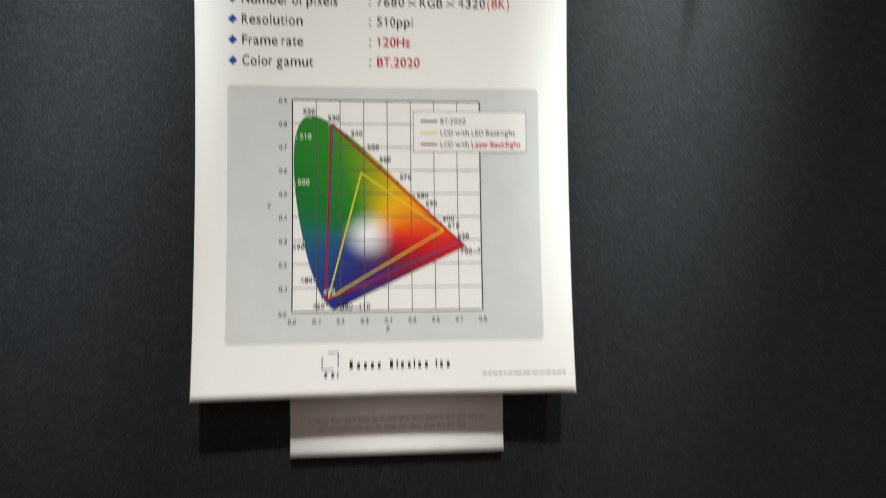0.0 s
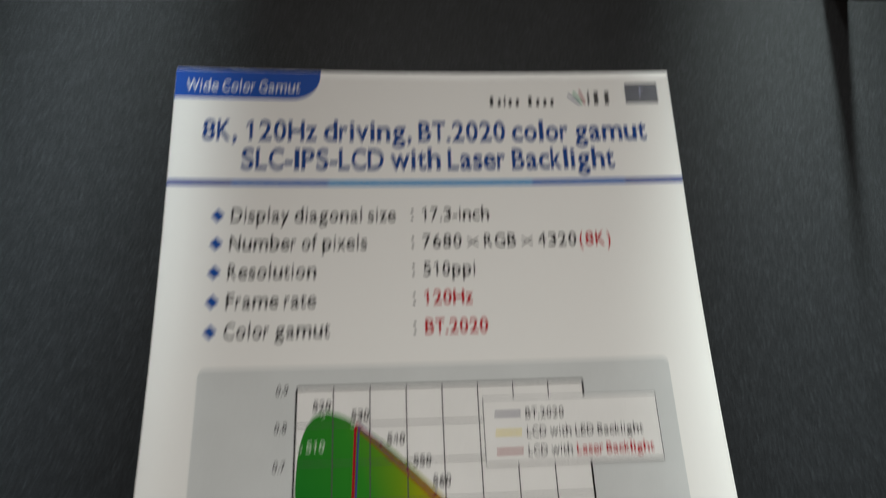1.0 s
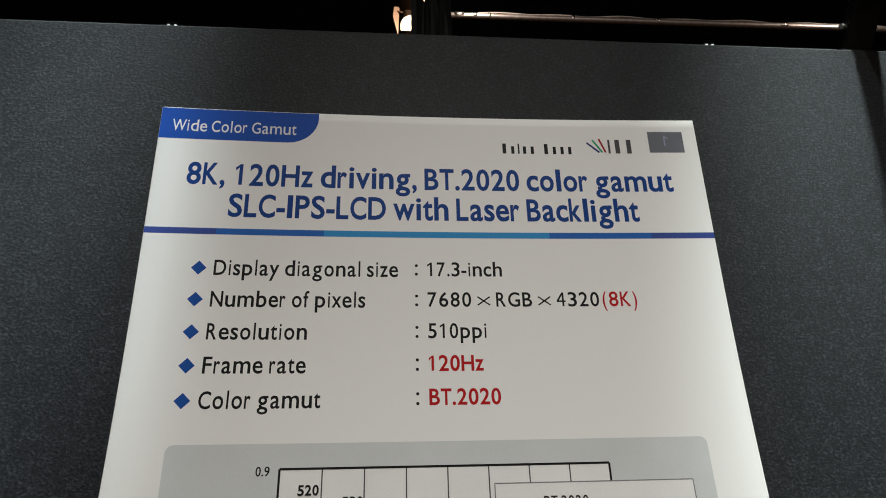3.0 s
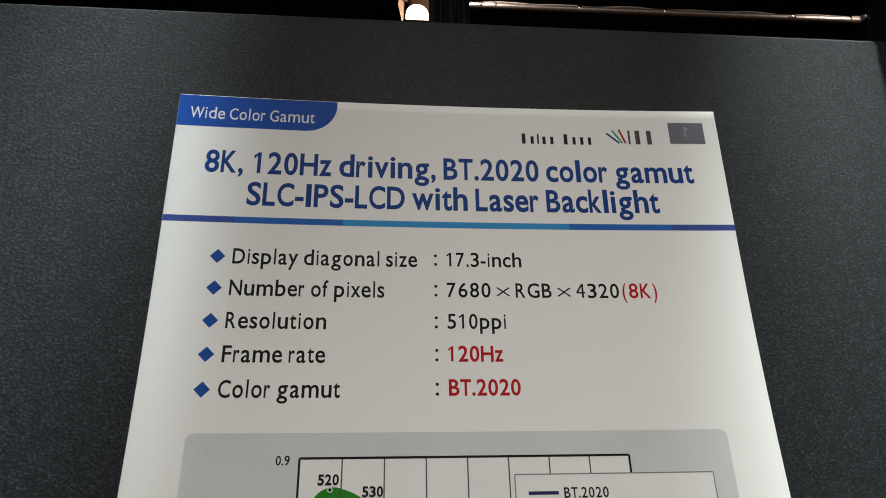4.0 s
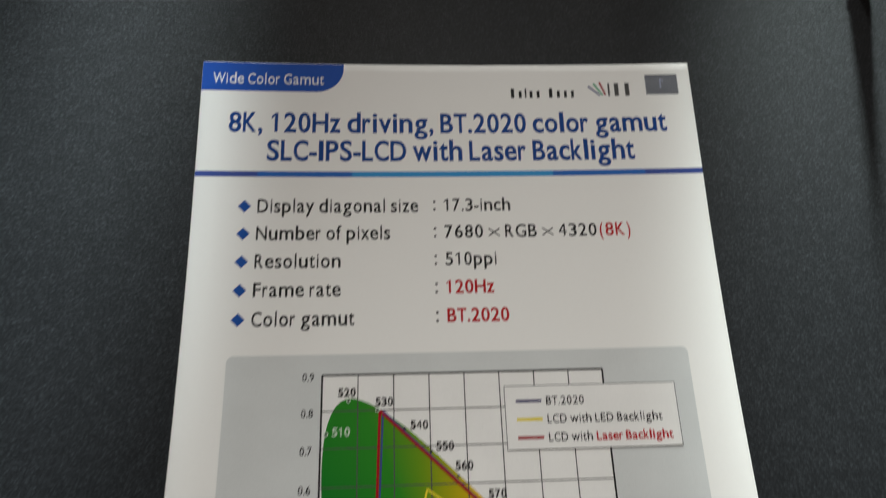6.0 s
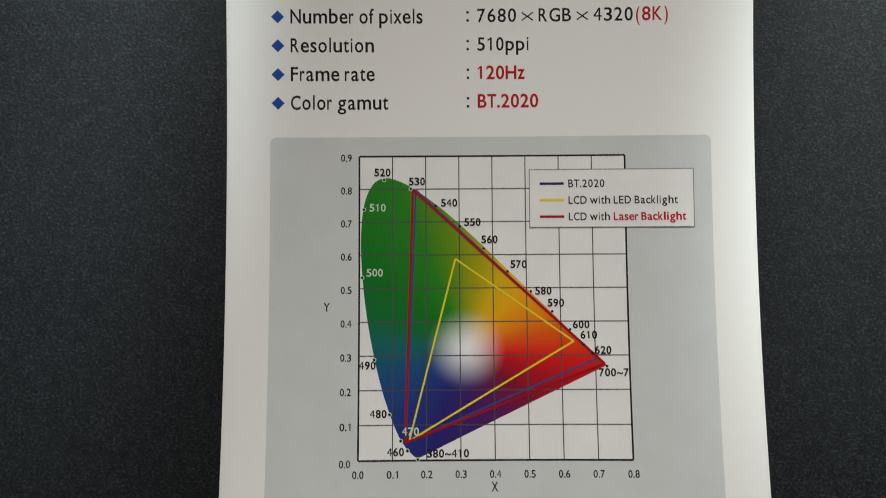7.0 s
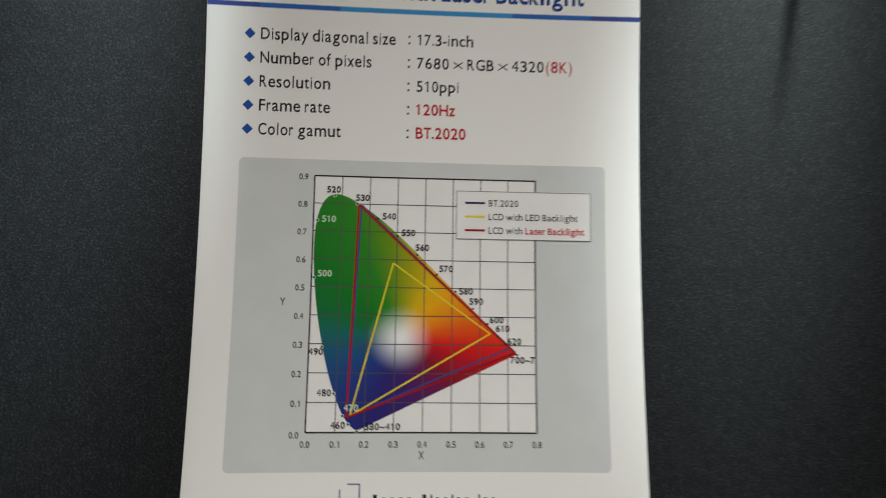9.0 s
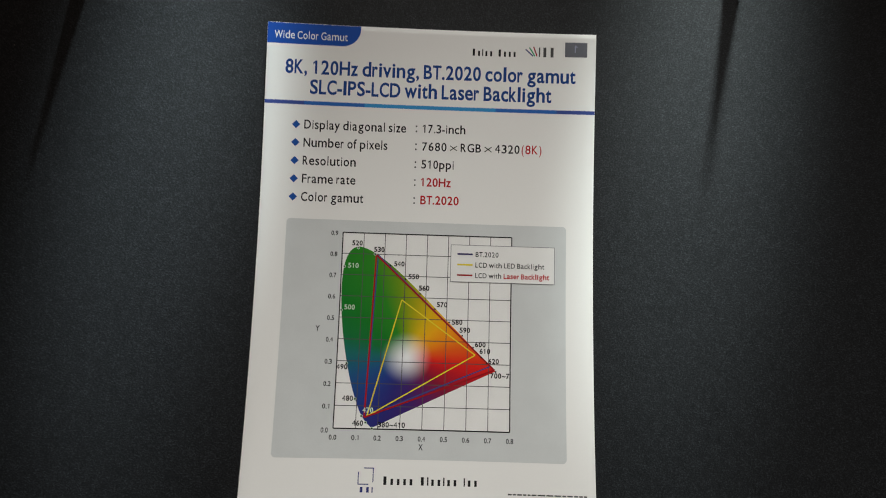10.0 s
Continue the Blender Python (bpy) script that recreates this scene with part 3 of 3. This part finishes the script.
text("legend_lettering", "Laser Backlight", 0.0693, 0.1097, 0.2241, 0.0043, 14, RED, panel, 0.020, label="red legend words")

# ---- foot of the poster: the maker's mark as plain strokes, and a fine line ----
bm = bmesh.new()
for a, b in (((-0.0462, 0.3862), (-0.0386, 0.3862)), ((-0.0384, 0.3858), (-0.0384, 0.3972)), ((-0.0507, 0.3892), (-0.0507, 0.3992)), ((-0.0510, 0.3989), (-0.0420, 0.3989))):
    stroke_into(bm, a, b, 0.0008, 1)
logo = part("maker_logo", facing(bm), LOGO_BLUE, poster, "blue open square logo")
letter_bars("logo_bar", -0.0505, -0.0375, 0.4053, 0.0043, "TTi", LOGO_BLUE)
letter_bars("name_bar", -0.0315, 0.0502, 0.3991, 0.0066, "Tllll Tillill ill", BLACK)
rng = random.Random(4)
x = 0.0747
while x < 0.1410:
    w = rng.uniform(0.0022, 0.0068)
    part("fine_print_bar", facing(stroke_into(bmesh.new(), (x, 0.4043), (min(x + w, 0.1428), 0.4043), 0.0011, 1)), GRID_GREY, poster)
    x += w + 0.0009

# ---- small card on the wall under the poster ----
def card_y(z):
    """The card leaves the wall as it goes down and curls forward at its foot."""
    return 0.0015 - 0.030 * (1.33 - z) - 4.5 * max(0.0, 1.270 - z) ** 2


def card_strip(name, x0, x1, z0, z1, lift, thick, mat, parent=None):
    bm = bmesh.new()
    n = max(1, int((z1 - z0) / 0.004))
    rows = []
    for i in range(n + 1):
        z = z0 + (z1 - z0) * i / n
        rows.append([bm.verts.new((x, card_y(z) - lift + d, z)) for x, d in ((x0, 0), (x1, 0), (x1, thick), (x0, thick))])
    for a, b in zip(rows, rows[1:]):
        for k in range(4):
            bm.faces.new((a[k], a[(k + 1) % 4], b[(k + 1) % 4], b[k])).smooth = k in (0, 2)
    bm.faces.new(list(reversed(rows[0])))
    bm.faces.new(rows[-1])
    return part(name, bm, mat, parent)


card = tagged(card_strip("caption_card", -0.0797, 0.0965, 1.2440, 1.3300, 0.0, 0.0007, CARD), "small white caption card tucked under the poster, curling at its foot", "card")
for z, x0, x1 in ((1.2722, -0.0650, 0.0815), (1.2655, -0.0565, 0.0670)):
    x = x0
    while x < x1:
        w = rng.uniform(0.003, 0.011)
        card_strip("caption_bar", x, min(x + w, x1), z - 0.0013, z + 0.0013, 0.00006, 0.0003, CARD_INK, card)
        x += w + 0.0016

# ---- steel brackets hooked over the top of the wall ----
def bracket(x, tip_x, group):
    """A hook over the wall's top, a neck leaning forward and a long tapering arm."""
    root = new("wall_bracket")
    root.matrix_world = pose(x, WALL_Y, WALL_TOP)

    def bar(name, stations):
        bm = bmesh.new()
        rows = []
        for p, w, h in stations:
            p = Vector(p)
            rows.append([bm.verts.new(p + Vector(d)) for d in ((-w, 0, -h), (w, 0, -h), (w, 0, h), (-w, 0, h))])
        for a, b in zip(rows, rows[1:]):
            for j in range(4):
                bm.faces.new((a[j], b[j], b[(j + 1) % 4], a[(j + 1) % 4]))
        bm.faces.new(list(reversed(rows[-1])))
        bm.faces.new(rows[0])
        bmesh.ops.recalc_face_normals(bm, faces=bm.faces)
        bmesh.ops.bevel(bm, geom=[e for e in bm.edges if e.calc_length() > 0.004], offset=0.0006, segments=2, affect="EDGES")
        return part(name, bm, STEEL_BLACK, root)

    lean = 0.005 if tip_x < 0 else -0.005
    bar("neck", [((0, 0.009, 0.002), 0.0096, 0.004), ((lean * 0.3, 0.004, 0.012), 0.0098, 0.007), ((lean * 0.9, -0.008, 0.030), 0.0098, 0.005), ((lean, -0.012, 0.032), 0.0094, 0.002)])
    bar("arm", [((lean + 0.001 + tip_x * f, -0.008 - 0.075 * f, 0.033 + 0.012 * f), 0.0088 - 0.0078 * f, 0.0030 - 0.0012 * f) for f in (0, 0.25, 0.5, 0.75, 1.0)])
    bm = bmesh.new()
    box(bm, -0.012, 0.012, 0.004, 0.047, 0.0003, 0.004, 0.0008)
    box(bm, -0.012, 0.012, 0.0455, 0.0495, -0.060, 0.004, 0.0008)
    part("hook_plate", bm, STEEL_BLACK, root)
    # bright lugs at both top corners
    for side in (-1, 1):
        bm = bmesh.new()
        box(bm, -0.0032, 0.0032, -0.0014, 0.0014, -0.0016, 0.0016, 0.0005)
        bmesh.ops.transform(bm, verts=bm.verts, matrix=pose(lean + side * 0.0050, -0.0162, 0.0335, 20, side * 28, side * -18))
        part("lug", bm, BOLT, root, "bright metal lug")
    for at, way in (((-0.0078, 0.000, 0.017), (-1, -0.35, 0.2)),):
        bm = bmesh.new()
        w = Vector(way).normalized()
        a = Vector(at)
        tube(bm, [a - w * 0.002, a + w * 0.0012, a + w * 0.0013, a + w * 0.0034], [0.0012, 0.0012, 0.0021, 0.0018], 10)
        part("bolt", bm, BOLT, root, "bright zinc bolt")
    return tagged(root, "black steel bracket hooked over the wall's top edge", "bracket", group)


bracket(0.277, -0.002, "brackets on the wall")
bracket(-0.302, 0.002, "brackets on the wall")

# ---- thin black strips standing on the wall's top edge, between the brackets ----
bundle = new("strip_bundle")
bundle.matrix_world = pose(-0.0008, 0.012, WALL_TOP)
rng = random.Random(9)
part("foot", box(bmesh.new(), -0.0120, 0.0120, -0.001, 0.009, 0.0, 0.0026, 0.0006), STRIP, bundle)
for k in range(9):
    bm = bmesh.new()
    top = 0.0355 + rng.uniform(-0.0018, 0.0025)
    box(bm, -0.0017, 0.0017, -0.0004, 0.0004, 0.0020, top)
    for v in bm.verts:
        if v.co.z > 0.01:
            v.co.z += 0.0008 * (1 if v.co.x > 0 else -1) * rng.choice((-1, 1))
            v.co.y += 0.002 * rng.uniform(-1, 0.3)
    bmesh.ops.transform(bm, verts=bm.verts, matrix=pose(-0.0106 + 0.0028 * k + rng.uniform(-0.0004, 0.0004), 0.002 * (k % 3), 0, 0, rng.uniform(-2.5, 2.5), rng.uniform(-25, 25)))
    part("strip", bm, STRIP, bundle)
tagged(bundle, "bundle of thin black plastic strips standing on the wall's top edge", "strips")

# ---- lighting rig behind the wall ----
RIG = new("lighting_pipe")
RIG.matrix_world = pose(0.30, 3.47, 4.837)
bm = bmesh.new()
tube(bm, [(-0.10 + 0.35 * i, -0.0034 * i, 0.0) for i in range(27)], 0.024, 24)
part("pipe", bm, PIPE, RIG)
for off, rad, lie in ((0.006, 0.0055, 0.025), (-0.013, 0.0045, 0.022)):
    pts = [(0.02 + 0.06 * i, -0.0006 * i + off + 0.006 * math.sin(i * 0.8 + off * 90), lie + 0.0035 * math.sin(i * 0.45 + off * 200)) for i in range(90)]
    part("cable", tube(bmesh.new(), pts, rad, 8), CABLE, RIG, "grey cable taped along the pipe")
for x, w in ((0.055, 0.040), (0.150, 0.075), (0.290, 0.030), (0.400, 0.022), (1.02, 0.018), (1.66, 0.016), (2.615, 0.060), (3.10, 0.016), (3.33, 0.050)):
    part("tape_wrap", tube(bmesh.new(), [(x, -0.01 * x, 0.003), (x + 0.003, -0.01 * x, 0.004), (x + w - 0.003, -0.01 * x, 0.004), (x + w, -0.01 * x, 0.003)], [0.0245, 0.0275, 0.0275, 0.0245], 16), TAPE, RIG, "silver tape wrap")
part("hanging_clip", tube(bmesh.new(), [(3.22, -0.03, -0.020), (3.225, -0.035, -0.045), (3.215, -0.04, -0.060)], 0.004, 8), BOLT, RIG)
tagged(RIG, "horizontal metal lighting pipe with taped cables", "pipe")


def stage_lamp(x, y, z):
    root = new("stage_lamp")
    bm = bmesh.new()
    tube(bm, [(0, 0, -0.070), (0, 0, -0.052), (0, 0, 0.030), (0, 0, 0.040), (0, 0, 0.040), (0, 0, -0.030)], [0.100, 0.108, 0.124, 0.127, 0.119, 0.100], 28)
    part("collar", bm, CAN, root, "bronze bowl-shaped collar")
    bm = bmesh.new()
    box(bm, -0.096, 0.098, -0.106, 0.094, -0.46, -0.066, 0.022)
    box(bm, -0.099, 0.101, -0.110, 0.098, -0.30, -0.288, 0.004)
    part("body", bm, CAN, root, "bronze lamp body")
    # the bright arched opening in the front
    arch = [(-0.111, -0.262), (0.041, -0.262)] + [(-0.035 + 0.076 * math.cos(a), -0.225 + 0.088 * math.sin(a)) for a in (k * math.pi / 16 for k in range(17))]
    for nm, grow, y0, y1, m in (("rim", 1.10, -0.119, -0.110, CAN), ("bulb", 1.0, -0.1225, -0.116, GLOW)):
        bm = bmesh.new()
        ring_at = [[bm.verts.new((-0.035 + (px + 0.035) * grow, y, -0.205 + (pz + 0.205) * grow)) for px, pz in arch] for y in (y0, y1)]
        bm.faces.new(ring_at[0])
        bm.faces.new(list(reversed(ring_at[1])))
        for i in range(len(arch)):
            j = (i + 1) % len(arch)
            bm.faces.new((ring_at[0][j], ring_at[0][i], ring_at[1][i], ring_at[1][j]))
        bmesh.ops.recalc_face_normals(bm, faces=bm.faces)
        part(nm, bm, m, root, "glowing warm bulb in an arched opening" if nm == "bulb" else "")
    bm = bmesh.new()
    q = [bm.verts.new(p) for p in ((-0.125, -0.125, -0.075), (-0.158, -0.150, -0.090), (-0.166, -0.160, -0.180), (-0.134, -0.135, -0.315))]
    bm.faces.new(q)
    ext = bmesh.ops.extrude_face_region(bm, geom=bm.faces[:])
    bmesh.ops.translate(bm, verts=[v for v in ext["geom"] if isinstance(v, bmesh.types.BMVert)], vec=(0.005, 0.006, 0))
    bmesh.ops.recalc_face_normals(bm, faces=bm.faces)
    part("flap", bm, CAN, root, "bent metal flap")
    part("flap_hinge", tube(bmesh.new(), [(-0.10, -0.105, -0.10), (-0.134, -0.136, -0.12)], 0.006, 8), CAN, root)
    part("pipe_clamp", tube(bmesh.new(), [(0.06, 0.03, 0.06), (0.11, 0.055, 0.06), (0.15, 0.066, 0.056)], [0.03, 0.027, 0.018], 14), STEEL_BLACK, root)
    part("supply_cable", tube(bmesh.new(), [(-0.07, 0, 0.12), (-0.12, 0.0, 0.21), (-0.20, 0.01, 0.36), (-0.26, 0.02, 0.62), (-0.50, 0.08, 2.0), (-0.60, 0.1, 7.24)], 0.008, 8), CABLE, root)
    for k in range(7):
        f = k / 6
        p = Vector((0.075 + 0.10 * f, 0.02 + 0.06 * f, 0.19 - 0.14 * f))
        bm = bmesh.new()
        bmesh.ops.create_icosphere(bm, subdivisions=2, radius=0.013 if k % 2 else 0.018, matrix=Matrix.Translation(p) @ Matrix.Rotation(k, 4, "X") @ Matrix.Diagonal((1.2, 0.7, 1, 1)))
        part("chain_link", bm, BOLT, root, "bright safety chain link")
    root.matrix_world = pose(x, y, z)
    return tagged(root, "bronze stage lamp with a glowing arched opening and a flap", "stage lamp", "lamps on the pipe")


lamp = stage_lamp(0.172, 3.40, 4.795)
copy_thing(lamp, pose(4.50, 3.37, 4.795))

# ---- the hall's ceiling lights ----
def high_bay():
    root = new("ceiling_light")
    part("housing", box(bmesh.new(), -0.20, 0.20, -0.40, 0.40, 0.0, 0.055, 0.01), STEEL_BLACK, root)
    for cx in (-0.078, 0.078):
        for cy in (-0.20, -0.075, 0.075, 0.20):
            bm = bmesh.new()
            bmesh.ops.create_uvsphere(bm, u_segments=14, v_segments=8, radius=1.0, matrix=pose(cx, cy, 0.0) @ Matrix.Diagonal((0.044, 0.062, 0.03, 1)))
            part("led_lens", bm, LED, root, "bright white lens")
    return tagged(root, "black ceiling light with eight bright white lenses", "ceiling light", "ceiling lights of the hall")


first = high_bay()
first.matrix_world = pose(1.50, 12.60, 12.0)
for x in (-4.97, 7.89, -11.40, 14.30):
    copy_thing(first, pose(x, 12.53, 12.0))


def strip():
    root = new("strip_light")
    part("housing", box(bmesh.new(), -0.50, 0.50, -0.09, 0.09, 0.012, 0.07, 0.006), STEEL_BLACK, root)
    part("tube", box(bmesh.new(), -0.42, 0.42, -0.045, 0.045, 0.0, 0.014, 0.004), TUBE, root, "dim white tube")
    return tagged(root, "dim white strip light on the black ceiling", "strip light", "strip lights of the hall")


first = strip()
first.matrix_world = pose(3.12, 10.91, 11.99)
for x in (-5.80, 12.04):
    copy_thing(first, pose(x, 10.91, 11.99))
